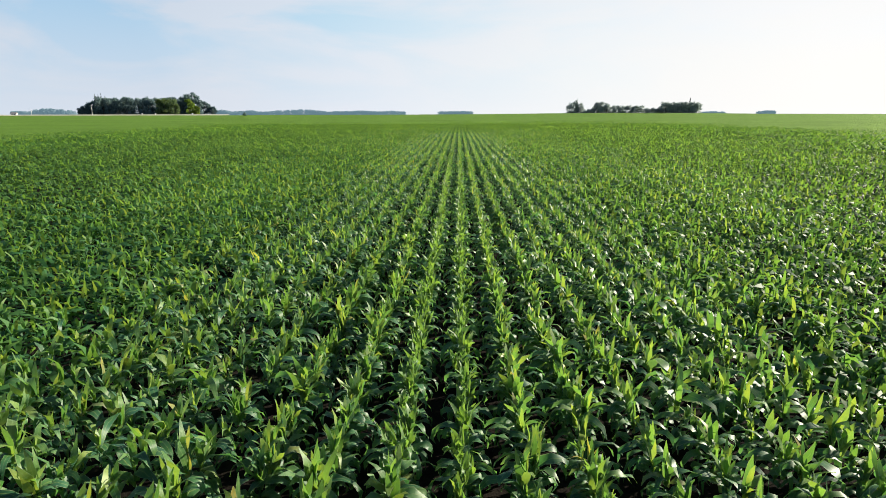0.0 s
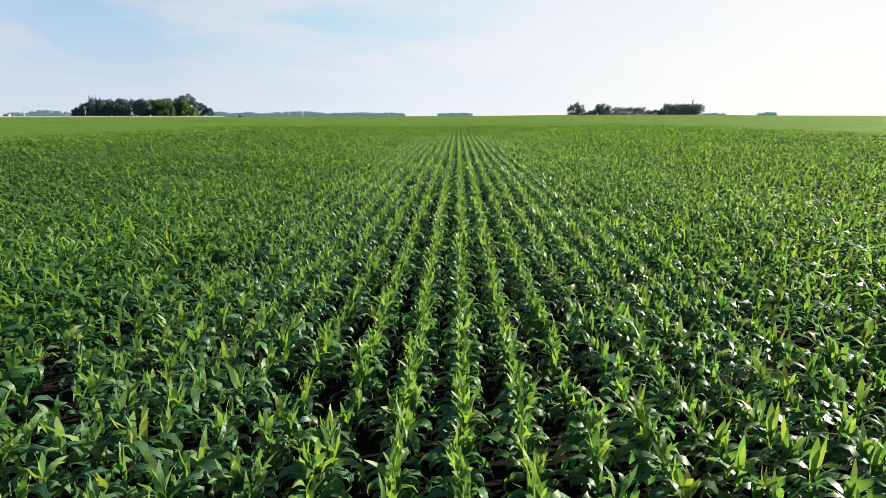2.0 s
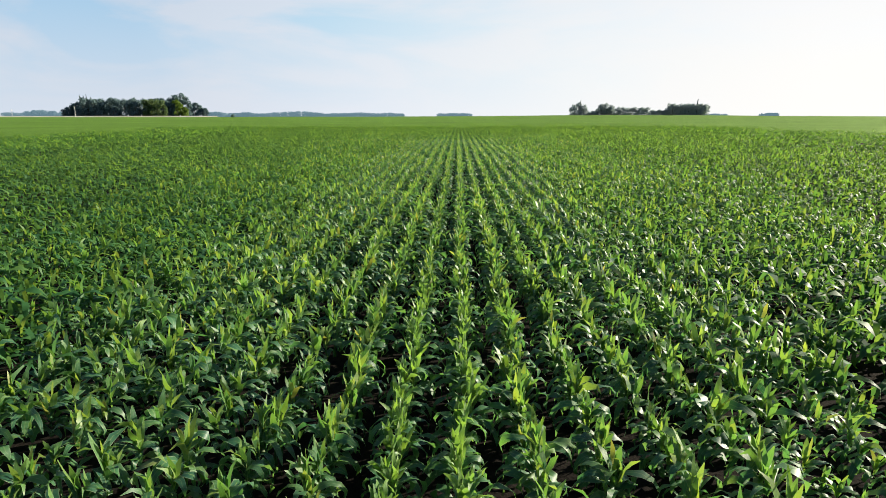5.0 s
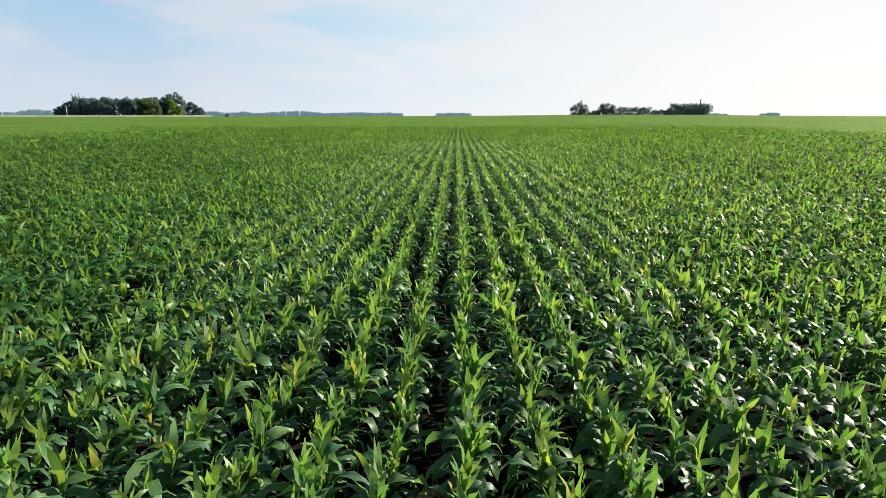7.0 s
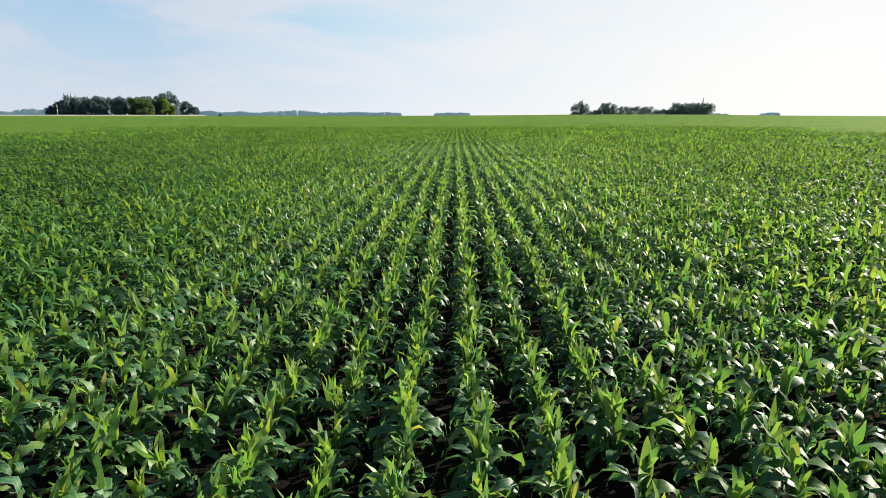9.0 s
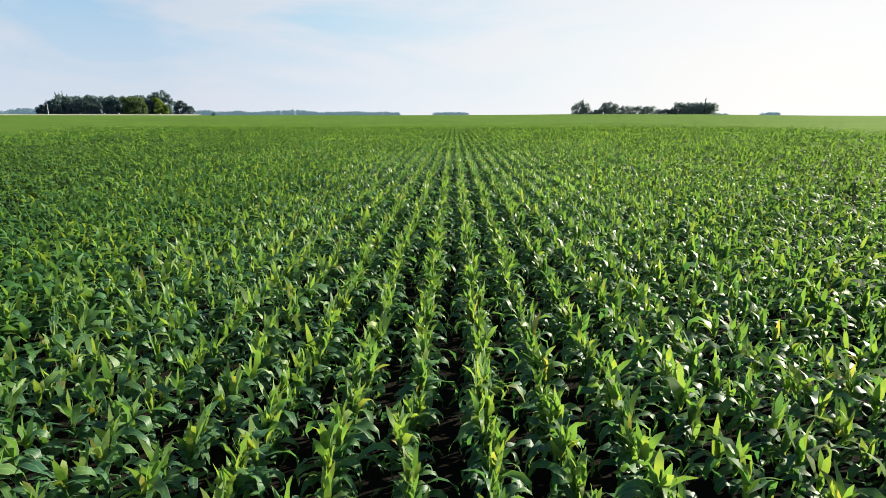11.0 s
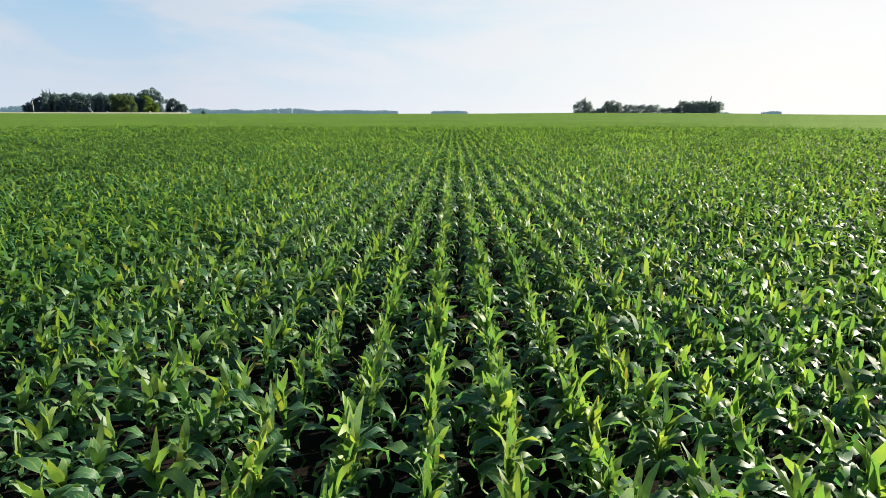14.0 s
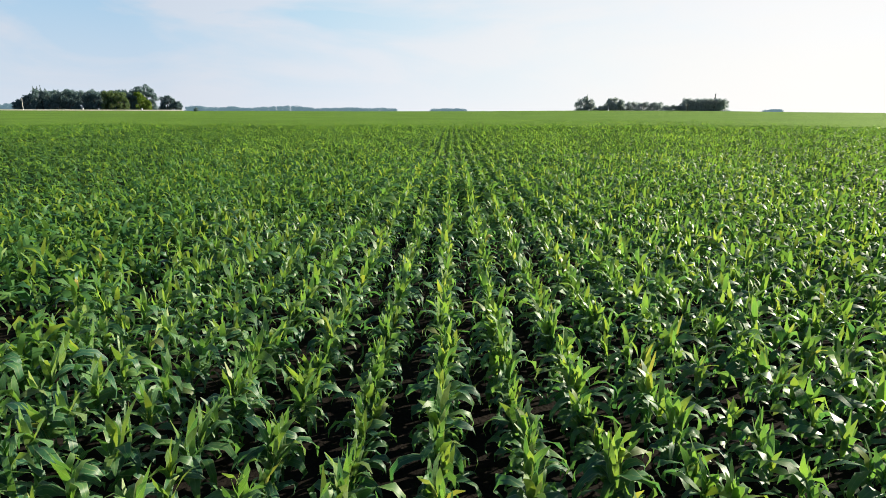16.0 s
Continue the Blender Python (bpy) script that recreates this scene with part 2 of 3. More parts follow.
def sheet(name, xs, ys, zf, mat):
    gx, gy = np.meshgrid(xs, ys)
    v = np.stack([gx.ravel(), gy.ravel(), zf(gx, gy).ravel()], 1)
    n, m = len(xs), len(ys)
    i = np.arange((m - 1) * (n - 1))
    r, c = i // (n - 1), i % (n - 1)
    a = r * n + c
    return new(name, mesh_of(name, v, np.stack([a, a + 1, a + n + 1, a + n], 1), None, mat))


def spaced(lo, hi, n, power=2.2):
    s = np.linspace(-1, 1, n)
    return np.where(s < 0, -abs(s) ** power * abs(lo), abs(s) ** power * hi)


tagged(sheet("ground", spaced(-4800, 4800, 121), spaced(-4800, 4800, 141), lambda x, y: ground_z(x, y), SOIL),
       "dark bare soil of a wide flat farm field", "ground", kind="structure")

# ---- maize ----
ROW, STEP = 0.56, 0.18
END_Y = 73.5
AHEAD = 0.62
rng = np.random.default_rng(7)


def blade(base, az, length, width, e0, e1, nseg, nwide, fold, twist, wavy, bend=1.0):
    """One leaf: corners, quads and uvs. It leaves the stalk at e0 degrees above level and ends at e1.
    fold: how far the halves rise from the midrib; wavy: the ripple of the margins; bend: where along it the arch lies."""
    s = np.linspace(0, 1, nseg + 1)
    e = np.radians(e0 + (e1 - e0) * s ** bend)
    mid = (e[1:] + e[:-1]) / 2
    along = np.concatenate([[0], np.cumsum(np.cos(mid) * length / nseg)])
    up = np.concatenate([[0], np.cumsum(np.sin(mid) * length / nseg)])
    half = width / 2 * np.clip((0.5 + 0.5 * np.clip(s / 0.28, 0, 1)) * (1.002 - s ** 3.2) ** 0.8, 0.34 if nseg < 4 else 0.1, 1)
    if nseg == 1:
        half = np.array([width * 0.45, width * 0.3])
    u = np.linspace(-1, 1, nwide + 1)
    tw = np.radians(twist) * s
    freq = min(15.0, 1.9 * nseg)
    v, uv = [], []
    for k in range(nseg + 1):
        ripple = wavy * half[k] * abs(u) * np.sin(s[k] * freq + np.where(u > 0, 0.0, 1.9) + az * 3)
        lift = fold * abs(u) * half[k] * (1 - 0.7 * s[k]) + ripple
        side = u * half[k]
        ct, st = np.cos(tw[k]), np.sin(tw[k])
        side, lift = side * ct - lift * st, side * st + lift * ct
        a = along[k] - lift * np.sin(e[k])
        z = up[k] + lift * np.cos(e[k])
        v.append(np.stack([base[0] + a * np.cos(az) - side * np.sin(az), base[1] + a * np.sin(az) + side * np.cos(az), base[2] + z], 1))
        uv.append(np.stack([0.002 + 0.996 * (u + 1) / 2, np.full(nwide + 1, s[k])], 1))
    w = nwide + 1
    q = [(k * w + i, k * w + i + 1, (k + 1) * w + i + 1, (k + 1) * w + i) for k in range(nseg) for i in range(nwide)]
    return np.concatenate(v), np.array(q), np.concatenate(uv)


def maize_leaves(g, low, high, segs, wide, widen=(1.0, 1.0), upright=0.75, rise=(36, 74)):
    """The leaves of one plant (the young ones of the whorl have their uv two to the right): low ones that rise and arch over to both sides of the row,
    and high ones that stand in the whorl. segs, wide, widen: steps along, steps across and breadth of the low and of the high leaves.
    upright: the share of whorl leaves that stand straight. rise: degrees at which the low leaves leave the stalk."""
    made = []
    plane = g.normal(0, 0.35)
    for i in range(low):
        f = (i + 0.5) / low
        h = 0.1 + 0.3 * f + g.normal(0, 0.02)
        az = plane + math.pi * (i % 2) + g.normal(0, 0.55)
        made.append(blade((0, 0, h), az, (g.uniform(0.4, 0.52) if i % 4 == 2 else g.uniform(0.22, 0.39)) * (0.88 + 0.2 * f), g.uniform(0.045, 0.073) * widen[0], g.uniform(*rise), g.uniform(-175, -70), segs[0], wide[0],
                          g.uniform(-0.1, 0.45), g.uniform(-60, 60), g.uniform(0.4, 1.0), g.uniform(1.1, 2.1)))
    for i in range(high):
        f = i / max(high - 1, 1)
        h = 0.29 + 0.11 * f
        az = math.pi / 2 + math.pi * (i % 2) + g.normal(0, 0.6)
        tip = g.uniform(22, 85) if g.random() < upright else g.uniform(-120, 10)
        v, q, uv = blade((0, 0, h), az, g.uniform(0.24, 0.38) * (1.1 - 0.3 * f), g.uniform(0.04, 0.066) * widen[1], g.uniform(64, 92), tip, segs[1], wide[1],
                         g.uniform(0.2, 0.8), g.uniform(-80, 80), g.uniform(0.3, 0.8), g.uniform(1.8, 3.6))
        made.append((v, q, uv + np.array([2.0, 0.0])))
    return made


def joined(pieces):
    v, q, u, n = [], [], [], 0
    for a, b, c in pieces:
        v.append(a), q.append(b + n), u.append(c)
        n += len(a)
    return np.concatenate(v), np.concatenate(q), np.concatenate(u)


def stalk_piece(sides=5):
    v, q = tube([(0, 0, -0.02, 0.015), (0, 0, 0.3, 0.013), (0, 0, 0.58, 0.008)], sides)
    return v, q, np.tile([0.2, 0.5], (len(v), 1))


ROWS = np.arange(-560, 560)


def maize_places(near, far, step=STEP):
    """Where the plants stand whose least distance from the flight lies, give or take a fifth, between near and far."""
    xs, ys = [], []
    reach, inner = far * 1.25, near * 0.78
    for k in ROWS:
        x = k * ROW
        side = abs(x + 0.3) * 1.28
        if side > reach:
            continue
        y0, y1 = max(-3.0, side * 0.95 - 4), END_Y + reach / AHEAD
        if side < inner:
            y0 = max(END_Y + inner / AHEAD, y0)
        n = int((y1 - y0) / step)
        if n < 1:
            continue
        y = y0 + (np.arange(n) + rng.uniform(-0.3, 0.3, n)) * step
        d = np.maximum(side, (y - END_Y) * AHEAD) * rng.uniform(0.8, 1.25, n)
        y = y[(rng.random(n) > 0.02) & (d >= near) & (d < far)]
        xs.append(x + rng.normal(0, 0.022, len(y))), ys.append(y)
    return np.concatenate(xs), np.concatenate(ys)


def vigour(x, y):
    """How well the crop grows from place to place: slow waves, a few stunted patches and one almost bare spot."""
    f = np.sin(0.55 * x + 1.3 * np.sin(0.13 * y)) * np.sin(0.27 * y + 0.9 * np.sin(0.19 * x) + 0.4)
    return (1 + 0.07 * np.sin(x * 0.31 + 1.7) * np.sin(y * 0.23)) * np.where(f > 0.93, 0.82, 1.0) * np.where(((x - 42.2) / 2.2) ** 2 + ((y - 84) / 12) ** 2 < 1, 0.06, 1.0)


def stand(name, plants, x, y, mat, label, size=(0.8, 1.16)):
    """Many plants in one mesh, each turned, leant and scaled a little."""
    pick = rng.integers(0, len(plants), len(x))
    vs, qs, us, n = [], [], [], 0
    for i, (v, q, u) in enumerate(plants):
        px, py = x[pick == i], y[pick == i]
        m = len(px)
        if not m:
            continue
        a = rng.normal(0, 0.3, m) + np.pi * rng.integers(0, 2, m)
        s = rng.uniform(*size, m) * vigour(px, py)
        c, d = np.cos(a)[:, None] * s[:, None], np.sin(a)[:, None] * s[:, None]
        zz = v[None, :, 2] * s[:, None]
        lx, ly = rng.normal(0, 0.07, (m, 1)), rng.normal(0, 0.07, (m, 1))
        X = px[:, None] + v[None, :, 0] * c - v[None, :, 1] * d + zz * lx
        Y = py[:, None] + v[None, :, 0] * d + v[None, :, 1] * c + zz * ly
        Z = zz + ground_z(px, py)[:, None]
        vs.append(np.stack([X, Y, Z], 2).reshape(-1, 3))
        qs.append((q[None] + (np.arange(m) * len(v))[:, None, None] + n).reshape(-1, 4))
        us.append(np.tile(u, (m, 1)))
        n += m * len(v)
    ob = new(name, mesh_of(name, np.concatenate(vs), np.concatenate(qs), np.concatenate(us), mat))
    return tagged(ob, label, "crop", kind="stuff")


def variants(n, seed, low, high, segs, wide, widen=(1.0, 1.0), stalk=False, upright=0.75, rise=(36, 74)):
    g = np.random.default_rng(seed)
    return [joined(maize_leaves(g, low, high, segs, wide, widen, upright, rise) + ([stalk_piece(4)] if stalk else [])) for _ in range(n)]


LABEL = "dense rows of knee-high green maize plants on dark soil"
THING_Y = (4.0, 29.5)
x, y = maize_places(0, 2.1)
apart = ((abs(x) < 0.28) | (abs(x + ROW) < 0.28)) & (y > THING_Y[0]) & (y < THING_Y[1])
single_x, single_y = x[apart], y[apart]
stand("maize_crop", variants(20, 1, 9, 8, (6, 5), (2, 1), (1.08, 1.15), stalk=True, upright=0.72), x[~apart], y[~apart], MAIZE, LABEL)
x, y = maize_places(2.1, 6)
stand("maize_crop", variants(20, 2, 8, 5, (5, 4), (1, 1), (1.14, 1.05), upright=0.64), x, y, MAIZE, LABEL)
x, y = maize_places(6, 15, 0.185)
stand("maize_crop", variants(18, 3, 7, 2, (3, 3), (1, 1), (1.3, 1.2), upright=0.3, rise=(16, 54)), x, y, FAR_MAIZE, LABEL)
x, y = maize_places(15, 40, 0.29)
stand("maize_crop", variants(16, 4, 4, 1, (2, 2), (1, 1), (1.7, 1.4), upright=0.1, rise=(10, 40)), x, y, FARTHEST_MAIZE, LABEL)
x, y = maize_places(40, 95, 0.5)
thin = rng.random(len(x)) < (np.maximum(abs(x) * 1.28, (y - END_Y) * AHEAD) - 60) / 40
x, y = x[~thin], y[~thin]
stand("maize_crop", variants(16, 5, 2, 1, (2, 1), (1, 1), (2.6, 2.4), upright=0.0, rise=(8, 36)), x, y, FARTHEST_MAIZE, LABEL)

# the same crop behind the start of the flight and beside it
x, y = np.meshgrid(ROWS[abs(ROWS) < 80] * ROW, np.arange(-24, 52, 0.5))
x, y = x.ravel() + rng.normal(0, 0.04, x.size), y.ravel() + rng.uniform(-0.2, 0.2, x.size)
edge = np.maximum(-3.0, abs(x + 0.3) * 1.28 * 0.95 - 4)
stand("maize_crop", variants(16, 6, 2, 0, (2, 1), (1, 1), (2.6, 2.4), rise=(8, 36)), x[y < edge], y[y < edge], FARTHEST_MAIZE, LABEL)

# the far part of the field, where the leaves close into one canopy
m, t, out = material("closed_maize_canopy")
face = node(t, "ShaderNodeBsdfPrincipled", Roughness=0.85)
leafy = noisy(t, 4.5, 5.0, rough=0.65)
tone = ramped(t, leafy, [(0.3, (0.046, 0.106, 0.02)), (0.5, (0.08, 0.166, 0.028)), (0.72, (0.132, 0.228, 0.036))])
tone = mixed(t, 1.0, tone, ramped(t, noisy(t, 0.04, 4.0), [(0.35, (0.8, 0.85, 0.8)), (0.65, (1.12, 1.1, 1.0))]), "MULTIPLY")
t.links.new(tone, face.inputs["Base Color"])
rough_top = bumped(t, leafy, 1.0, 0.25)
t.links.new(rough_top, face.inputs["Normal"])
face.inputs["Specular IOR Level"].default_value = 0.05
waxy = node(t, "ShaderNodeBsdfGlossy", Color=(0.34, 0.5, 0.08, 1), Roughness=0.6)
t.links.new(rough_top, waxy.inputs["Normal"])
both = node(t, "ShaderNodeMixShader", Fac=0.16)
t.links.new(face.outputs["BSDF"], both.inputs[1])
t.links.new(waxy.outputs["BSDF"], both.inputs[2])
t.links.new(both.outputs["Shader"], out.inputs["Surface"])
CANOPY = m


def canopy(name, xs, ys, inner=0.0):
    """The closed top of the crop. Towards the flight (inside inner, before 187 m) it sinks between the plants."""

    def height(gx, gy):
        sunk = np.clip((abs(gx) + 5 * np.sin(gy * 0.11 + 0.7 * np.sin(gx * 0.17)) + rng.uniform(-3, 3, gx.shape) - inner - 5) / 34, 0, 1) if inner else np.clip((gy - 150) / 16, 0, 1)
        bare = ((gx - 42.2) / 2.2) ** 2 + ((gy - 84) / 12) ** 2 < 1.1
        return ground_z(gx, gy) + np.where(bare, -0.3, 0.12 + 0.33 * sunk) + rng.uniform(-0.1, 0.1, gx.shape) * (0.4 + 0.6 * sunk) + 0.06 * np.sin(gx * 0.05) * np.sin(gy * 0.031)
    ob = sheet(name, xs, ys, height, CANOPY)
    return tagged(ob, "far green maize canopy closing over the field", "crop", kind="stuff")


WIDE = np.arange(120, 641, 4.0)
canopy("maize_canopy", np.concatenate([-WIDE[::-1], np.arange(-118, 119, 2.0), WIDE]), np.concatenate([np.arange(150, 260, 2.0), np.arange(260, FIELD_END + 0.01, 4.0)]))
canopy("maize_canopy", np.arange(-199, 641, 4.0), np.arange(FIELD_END + 0.5, 600, 4.0))
SIDE = np.concatenate([np.arange(37, 110, 1.4), np.arange(110, 641, 5.0)])
canopy("maize_canopy", -SIDE[::-1], np.arange(-30, 151, 1.8), 37.0)
canopy("maize_canopy", SIDE, np.arange(-30, 151, 1.8), 37.0)

# ---- beyond the crop: verge and gravel road ----
tagged(sheet("road", np.linspace(-445, -203, 24), np.array([511.0, 514.0, 517.0]), lambda a, b: ground_z(a, b) + 1.35, GRAVEL),
       "pale gravel road along the far edge of the field", "road", kind="structure")
tagged(sheet("verge", np.linspace(-445, -203, 24), np.array([FIELD_END, 507.0, 510.95]), lambda a, b: ground_z(a, b) + 0.3 + 0.15 * (b - FIELD_END), VERGE),
       "dry grass verge beside the gravel road", "verge", kind="structure")


# ---- trees ----
def leaf_cards(g, centres, radii, count, size):
    """Small leaf sprays on and in the lobes of a crown; each is a bent quad."""
    which = g.choice(len(centres), count, p=radii.prod(1) ** 0.66 / (radii.prod(1) ** 0.66).sum())
    d = g.normal(0, 1, (count, 3))
    d /= np.linalg.norm(d, axis=1)[:, None]
    p = centres[which] + d * radii[which] * g.uniform(0.5, 1.08, (count, 1))
    nrm = d + g.normal(0, 0.6, (count, 3))
    nrm /= np.linalg.norm(nrm, axis=1)[:, None]
    a = np.cross(nrm, g.normal(0, 1, (count, 3)))
    a /= np.linalg.norm(a, axis=1)[:, None] + 1e-9
    b = np.cross(nrm, a)
    s = g.uniform(0.6, 1.3, (count, 1)) * size
    v = np.stack([p - a * s, p - b * s * 0.7 + nrm * s * 0.2, p + a * s, p + b * s * 0.7 - nrm * s * 0.2], 1).reshape(-1, 3)
    return v, np.arange(count * 4).reshape(-1, 4)


def tree(name, x, y, height, spread, leaf, label, seed, kind="round", count=520, size=0.6, group=""):
    g = np.random.default_rng(seed)
    base = new(name)
    base.location = (x, y, float(ground_z(np.float64(x), np.float64(y))))
    trunk_h = height * 0.55
    tv, tq = tube([(0, 0, -0.3, height * 0.022), (g.normal(0, 0.1), g.normal(0, 0.1), trunk_h * 0.5, height * 0.016), (g.normal(0, 0.2), g.normal(0, 0.2), trunk_h, height * 0.009)], 7)
    vs, qs, n = [tv], [tq], len(tv)
    if kind == "spire":
        k = 8
        hs = np.linspace(0.12, 0.97, k)
        cen = np.stack([g.normal(0, 0.15, k), g.normal(0, 0.15, k), hs * height], 1)
        w = spread * (1.02 - hs) ** 0.8
        rad = np.stack([w, w, np.full(k, height * 0.09)], 1) + 0.12
    else:
        k = 15
        a = g.uniform(0, 2 * np.pi, k)
        hs = g.uniform(0.22, 0.86, k) if kind == "round" else g.uniform(0.03, 0.85, k)
        out_r = spread * 0.62 * np.sqrt(g.uniform(0.05, 1, k)) * np.sin(np.pi * np.clip(hs * 0.7 + 0.25, 0, 1)) ** 0.6
        cen = np.stack([out_r * np.cos(a), out_r * np.sin(a), hs * height], 1)
        cen[0] = (0, 0, height * 0.86)
        r = spread * g.uniform(0.32, 0.52, k)
        rad = np.stack([r, r, np.minimum(r * g.uniform(0.75, 1.1, k), height * 0.24)], 1)
        cen[:, 2] = np.minimum(cen[:, 2], height - rad[:, 2] * 0.95)
        for c in cen[:6]:
            lv, lq = tube([(0, 0, height * 0.18, height * 0.009), (c[0] * 0.5, c[1] * 0.5, (c[2] + height * 0.2) * 0.52, height * 0.006), (c[0], c[1], c[2], height * 0.002)], 5)
            vs.append(lv), qs.append(lq + n)
            n += len(lv)
    part("trunk", mesh_of("trunk", np.concatenate(vs), np.concatenate(qs), None, BARK), base)
    cv, cq = leaf_cards(g, cen, rad, int(count * 1.7), size)
    part("crown", mesh_of("crown", cv, cq, None, leaf), base)
    return tagged(base, label, "tree", group)


def bearing(px, depth):
    """Sideways place, at a depth, of what stands px wide of the first heading (in a view 1031 deep)."""
    return depth * math.tan(math.atan(px / 1031.0) - 0.0072)


seed = 100
DARK = "tall dark green broadleaf tree in a farm shelterbelt"
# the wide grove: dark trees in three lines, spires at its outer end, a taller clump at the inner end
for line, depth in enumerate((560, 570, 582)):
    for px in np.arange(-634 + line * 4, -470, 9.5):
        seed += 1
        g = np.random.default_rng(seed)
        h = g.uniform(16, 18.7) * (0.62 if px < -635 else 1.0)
        tree("broadleaf_tree", bearing(px + g.normal(0, 2), depth), depth + g.normal(0, 1.5), h, h * g.uniform(0.26, 0.34), HAZED_TREE_LEAF, DARK, seed, "full", 620, 0.56, "grove beside the road")
for px, h in ((-640, 20), (-634, 19), (-629, 20.2), (-622, 18.6)):
    seed += 1
    tree("spruce_tree", bearing(px, 572), 572, h, 2.3, SPRUCE_LEAF, "slender dark spruce standing above the grove", seed, "spire", 420, 0.5, "spires of the grove")
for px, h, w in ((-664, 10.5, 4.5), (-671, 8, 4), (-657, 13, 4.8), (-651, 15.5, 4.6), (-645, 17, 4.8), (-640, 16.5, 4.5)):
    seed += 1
    tree("broadleaf_tree", bearing(px, 566), 566, h * 0.91, w * 0.91, HAZED_TREE_LEAF, "low dark bushy tree at the end of the grove", seed, "full", 420, 0.6, "grove beside the road")
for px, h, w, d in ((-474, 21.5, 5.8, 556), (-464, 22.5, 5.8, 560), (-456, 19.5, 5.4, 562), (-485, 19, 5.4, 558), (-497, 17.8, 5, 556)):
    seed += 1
    tree("broadleaf_tree", bearing(px, d), d, h, w, HAZED_TREE_LEAF, "tallest dark broadleaf tree of the grove", seed, "full", 800, 0.58, "grove beside the road")
for px, h, w, d in ((-473, 16.5, 4.2, 534), (-467, 13, 4.0, 530), (-460, 9.5, 3.4, 528)):
    seed += 1
    tree("light_green_tree", bearing(px, d), d, h, w, WILLOW_LEAF, "sunlit yellow-green tree in front of the grove", seed, "full", 900, 0.5, "sunlit trees")
for px, h, w, d in ((-526, 16.5, 5.0, 545), (-517, 17.4, 5.4, 543), (-507, 16.8, 5.2, 545), (-498, 15.6, 4.6, 541)):
    seed += 1
    tree("broadleaf_tree", bearing(px, d), d, h, w, OLIVE_LEAF, "olive-green broadleaf tree at the front of the grove", seed, "full", 900, 0.5, "sunlit trees")

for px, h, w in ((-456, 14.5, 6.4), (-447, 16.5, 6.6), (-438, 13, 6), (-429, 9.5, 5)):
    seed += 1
    tree("broadleaf_tree", bearing(px, 720), 720, h + 1.5, w, HAZED_TREE_LEAF, "rounded dark tree standing behind the grove", seed, "full", 700, 0.7, "trees behind the grove")

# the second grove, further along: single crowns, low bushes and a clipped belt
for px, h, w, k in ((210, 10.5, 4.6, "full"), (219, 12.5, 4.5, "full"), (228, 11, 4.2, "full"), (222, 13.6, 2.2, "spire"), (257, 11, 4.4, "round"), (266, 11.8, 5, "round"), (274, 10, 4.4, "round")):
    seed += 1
    tree("broadleaf_tree", bearing(px - 7.5, 574), 574, h, w, HAZE_PALED_LEAF, "rounded dark tree on the far edge of the field", seed, k, 700, 0.42, "second grove")
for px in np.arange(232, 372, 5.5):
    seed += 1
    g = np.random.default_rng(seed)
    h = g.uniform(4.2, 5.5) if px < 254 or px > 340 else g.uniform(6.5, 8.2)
    tree("broadleaf_tree", bearing(px - 7.5, 578), 578 + g.normal(0, 2), h, g.uniform(3.2, 4.2), HAZE_PALED_LEAF, "low bushy tree on the far edge of the field", seed, "full", 420, 0.4, "second grove")
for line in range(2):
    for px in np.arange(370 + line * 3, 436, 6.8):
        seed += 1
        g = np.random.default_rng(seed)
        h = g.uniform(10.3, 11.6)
        tree("broadleaf_tree", bearing(px - 7.5, 574 + line * 7), 574 + line * 7, h, g.uniform(3.4, 4.2), HAZE_PALED_LEAF, "dense dark tree of a level-topped windbreak", seed, "full", 560, 0.44, "second grove")
tree("spruce_tree", bearing(410.5, 580), 580, 15, 1.2, SPRUCE_LEAF, "thin dark spruce rising over the windbreak", 77, "spire", 520, 0.42, "second grove")

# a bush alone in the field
tree("bush", bearing(-374, 440), 440, 2.9, 1.6, HAZED_TREE_LEAF, "dark round bush standing alone in the crop", 55, "full", 260, 0.3)


def belt(px0, px1, depth, top, label, seed):
    """A far belt of woods: uneven crowns of leaf sprays along a line, as one thing. top: its height over level ground."""
    g = np.random.default_rng(seed)
    x0, x1 = bearing(px0, depth), bearing(px1, depth)
    n = max(int((x1 - x0) / 5), 3)
    cx = np.linspace(x0, x1, n) + g.normal(0, 2, n)
    cy = depth + g.normal(0, 10, n)
    gz = ground_z(cx, cy)
    swing = np.interp(np.arange(n), np.arange(0, n + 7, 4), g.uniform(0.55, 1.1, len(np.arange(0, n + 7, 4))))
    prof = 0.0021 * depth + top * (0.55 + 0.45 * np.sin(np.linspace(0.15, 3.0, n))) * swing * g.uniform(0.88, 1.08, n)
    h = np.maximum(prof - gz, 2)
    cen = np.concatenate([np.stack([cx, cy, gz + h * f], 1) for f in (0.2, 0.65)])
    rad = np.concatenate([np.stack([np.full(n, 8.0), np.full(n, 6.0), h * 0.35], 1)] * 2)
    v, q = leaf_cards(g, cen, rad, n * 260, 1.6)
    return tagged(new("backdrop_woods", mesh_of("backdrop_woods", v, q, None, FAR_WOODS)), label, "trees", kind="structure")


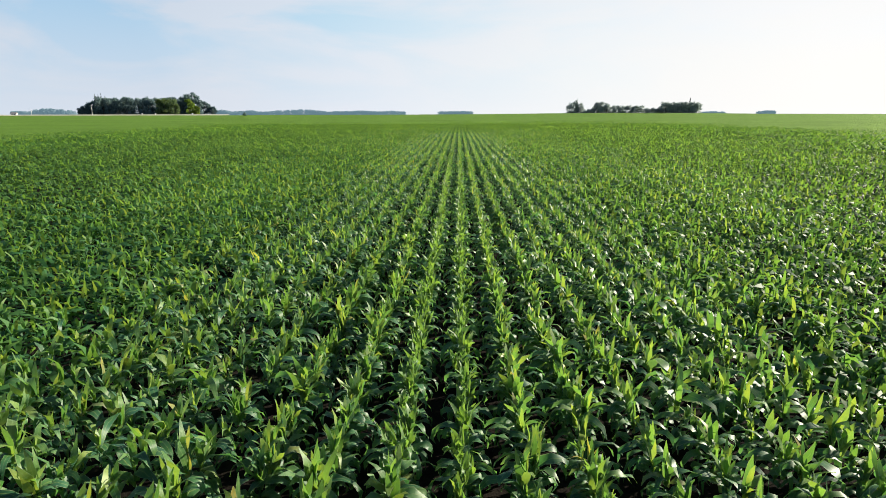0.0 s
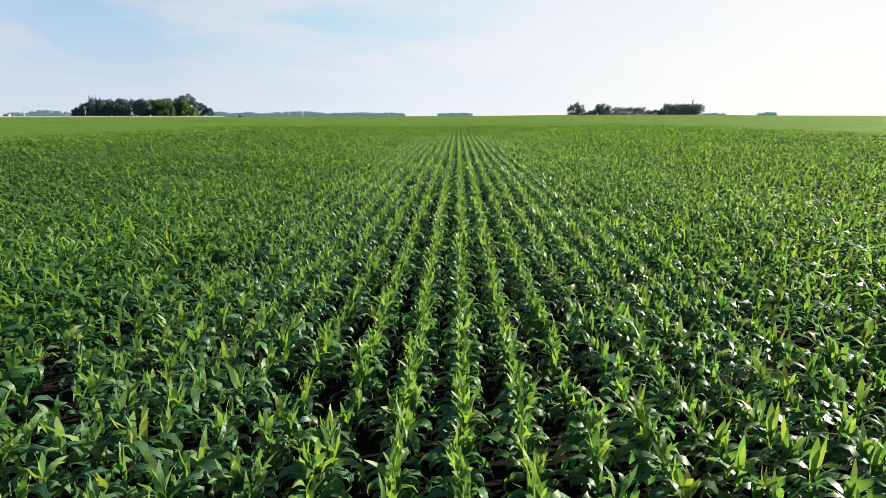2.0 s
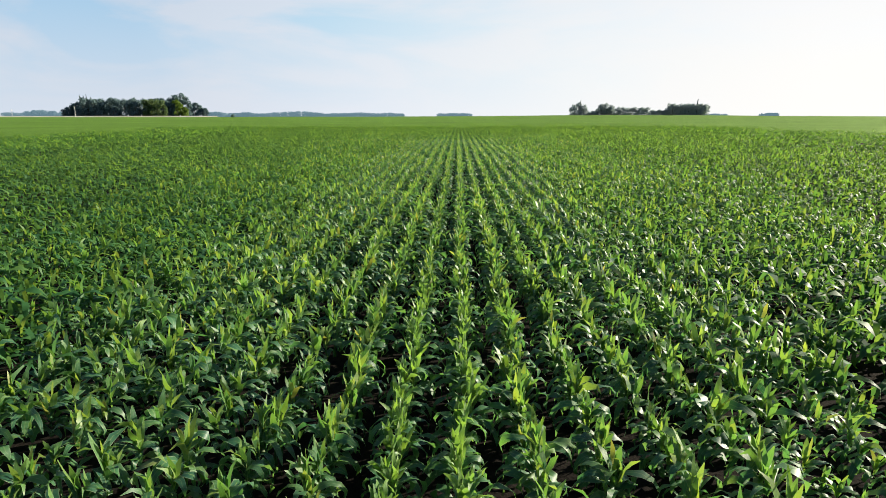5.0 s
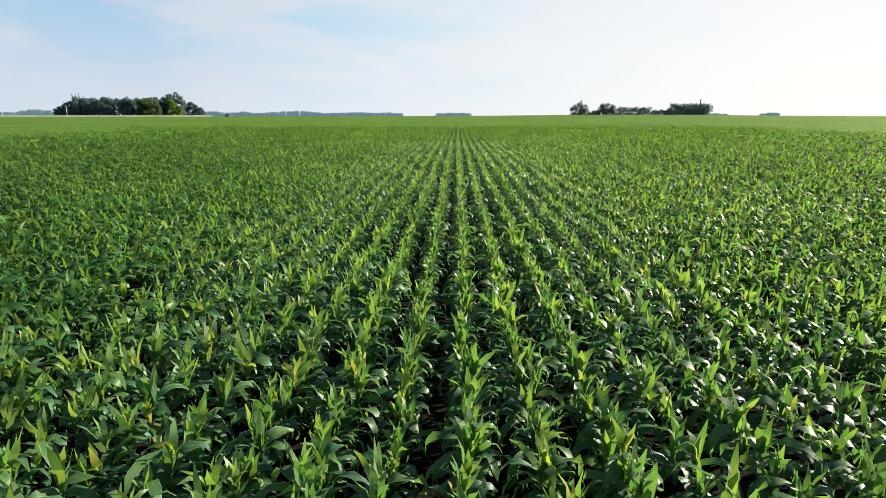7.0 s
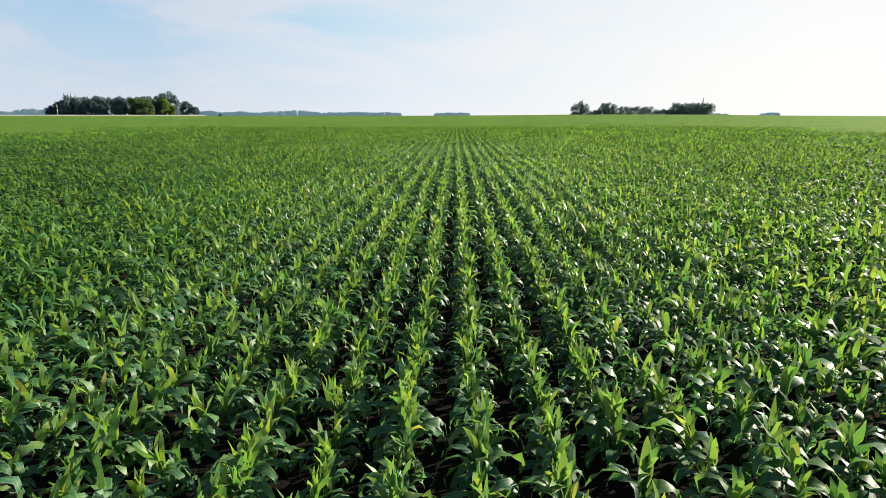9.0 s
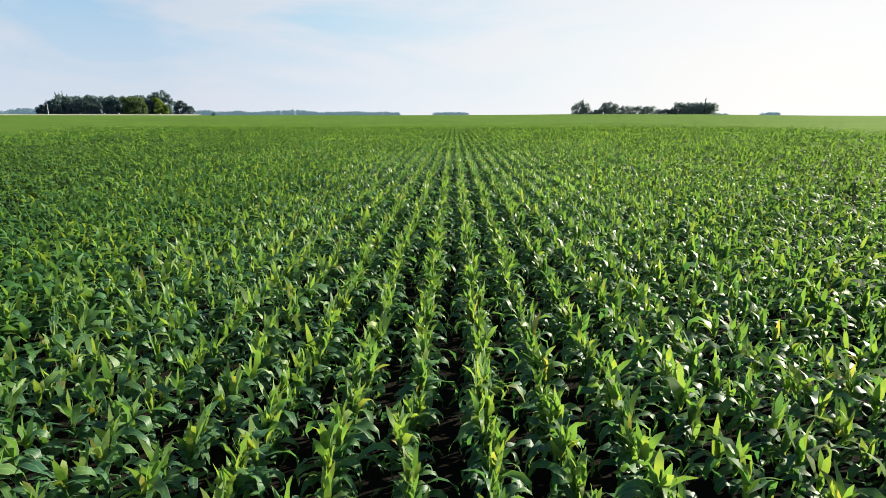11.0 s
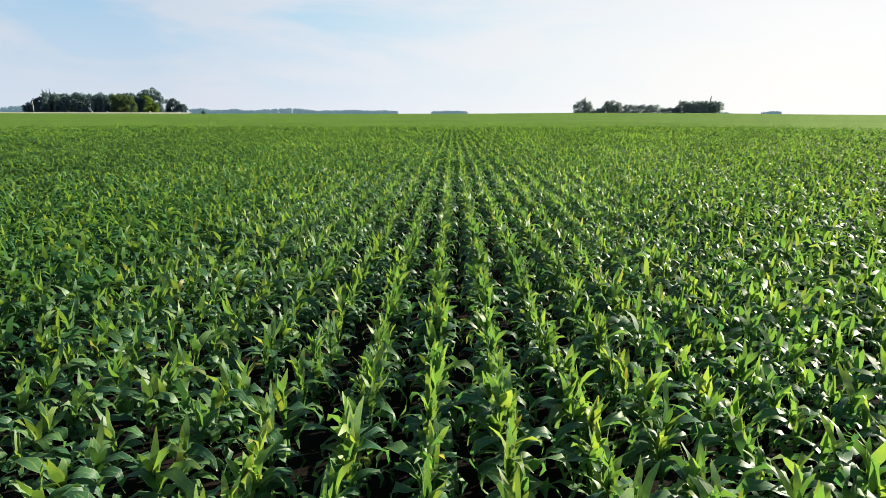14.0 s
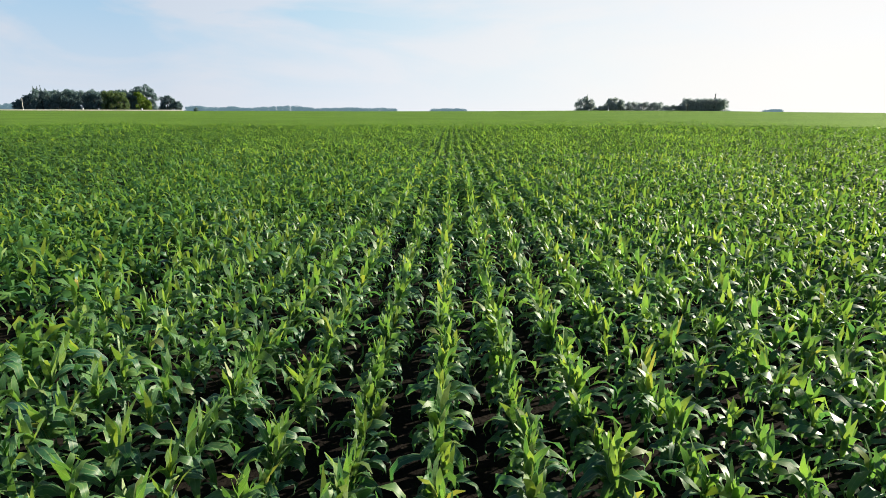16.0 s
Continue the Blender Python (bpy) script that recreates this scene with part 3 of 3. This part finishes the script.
BELT = "far hazy blue-green line of trees on the horizon"
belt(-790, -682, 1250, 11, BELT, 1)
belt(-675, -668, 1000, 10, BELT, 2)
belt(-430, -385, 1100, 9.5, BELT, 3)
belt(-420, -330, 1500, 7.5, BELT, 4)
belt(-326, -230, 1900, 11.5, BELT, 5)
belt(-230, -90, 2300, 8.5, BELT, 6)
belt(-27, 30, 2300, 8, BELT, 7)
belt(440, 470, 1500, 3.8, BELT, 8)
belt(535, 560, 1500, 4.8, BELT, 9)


# ---- small things by the road ----
def utility_pole(x, y, h):
    base = new("utility_pole")
    base.location = (x, y, float(ground_z(x, y)))
    v, q = tube([(0, 0, -0.3, 0.2), (0, 0, h * 0.5, 0.17), (0, 0, h, 0.13)], 10)
    part("pole", mesh_of("pole", v, q, None, POLE), base)
    bm = bmesh.new()
    bmesh.ops.create_cube(bm, size=1, matrix=pose(0, -0.18, h - 0.7) @ Matrix.Diagonal((2.2, 0.12, 0.14, 1)))
    arm = part("crossarm", from_bm("crossarm", bm, POLE), base)
    for dx in (-0.95, -0.4, 0.4, 0.95):
        v, q = tube([(dx, -0.18, h - 0.63, 0.06), (dx, -0.18, h - 0.5, 0.08), (dx, -0.18, h - 0.42, 0.03)], 8)
        part("insulator", mesh_of("insulator", v, q, None, STEEL), arm, "grey insulator")
    return tagged(base, "pale weathered wooden utility pole beside the road", "utility pole", "poles by the road")


utility_pole(bearing(-649, 509), 509, 9.6)
utility_pole(bearing(-759, 509), 509, 6.8)


def white_shed(x, y, w, d, h):
    base = new("shed")
    base.matrix_world = pose(x, y, float(ground_z(x, y)), 0, 0, 12)
    bm = bmesh.new()
    bmesh.ops.create_cube(bm, size=1, matrix=pose(0, 0, h / 2) @ Matrix.Diagonal((w, d, h, 1)))
    part("wall", from_bm("wall", bm, PAINT), base)
    bm = bmesh.new()
    e = 0.35
    vs = [bm.verts.new(c) for c in ((-w / 2 - e, -d / 2 - e, h), (w / 2 + e, -d / 2 - e, h), (w / 2 + e, d / 2 + e, h), (-w / 2 - e, d / 2 + e, h), (-w / 2 - e, 0, h + d * 0.35), (w / 2 + e, 0, h + d * 0.35))]
    for f in ((0, 1, 5, 4), (2, 3, 4, 5), (0, 4, 3), (1, 2, 5), (0, 3, 2, 1)):
        bm.faces.new([vs[i] for i in f])
    part("roof", from_bm("roof", bm, ROOFING), base)
    bm = bmesh.new()
    bmesh.ops.create_cube(bm, size=1, matrix=pose(-w * 0.2, -d / 2 - 0.03, 1.05) @ Matrix.Diagonal((1.0, 0.08, 2.1, 1)))
    part("door", from_bm("door", bm, ROOFING), base)
    bm = bmesh.new()
    bmesh.ops.create_cube(bm, size=1, matrix=pose(w * 0.22, -d / 2 - 0.03, 1.5) @ Matrix.Diagonal((1.1, 0.06, 0.9, 1)))
    part("window", from_bm("window", bm, GLASS), base)
    return tagged(base, "small white shed with a grey gabled roof", "shed")


white_shed(bearing(-791, 540), 540, 4.5, 3.6, 2.3)


def marker(x, y):
    base = new("roadside_box")
    base.location = (x, y, float(ground_z(x, y)) + 0.4)
    v, q = tube([(0, 0, -0.5, 0.05), (0, 0, 0.9, 0.05)], 8)
    part("post", mesh_of("post", v, q, None, STEEL), base)
    bm = bmesh.new()
    bmesh.ops.create_cube(bm, size=1, matrix=pose(0, 0, 1.4) @ Matrix.Diagonal((0.9, 0.6, 1.0, 1)))
    bmesh.ops.bevel(bm, geom=bm.edges[:], offset=0.06, segments=2, affect="EDGES")
    part("box", from_bm("box", bm, PAINT), base)
    return tagged(base, "white metal box on a post beside the road", "roadside box", "boxes by the road")


for px in (-559, -535, -468):
    marker(bearing(px, 520), 520)

# ---- the plants right below the flight, one by one ----
g = np.random.default_rng(21)
models = []
for k in range(10):
    base = new("maize_plant")
    v, q, u = stalk_piece(7)
    part("stalk", mesh_of("stalk", v, q, None, STALK), base, "pale green stalk")
    for v, q, u in maize_leaves(g, 9, 8, (7, 6), (2, 2), (1.08, 1.15), 0.72):
        part("leaf", mesh_of("leaf", v, q, u, MAIZE), base)
    models.append(tagged(base, "knee-high green maize plant with arching leaves", "maize plant", "maize plants in rows"))
order = np.argsort(single_y)
for i, k in enumerate(order):
    ob = models[i % len(models)]
    s = g.uniform(0.88, 1.1)
    m = pose(single_x[k], single_y[k], 0, g.normal(0, 4), g.normal(0, 4), g.normal(0, 17) + 180 * g.integers(0, 2))
    if i >= len(models):
        ob = copy_thing(ob, m)
    else:
        ob.matrix_basis = m
    ob.scale = (s, s, s)
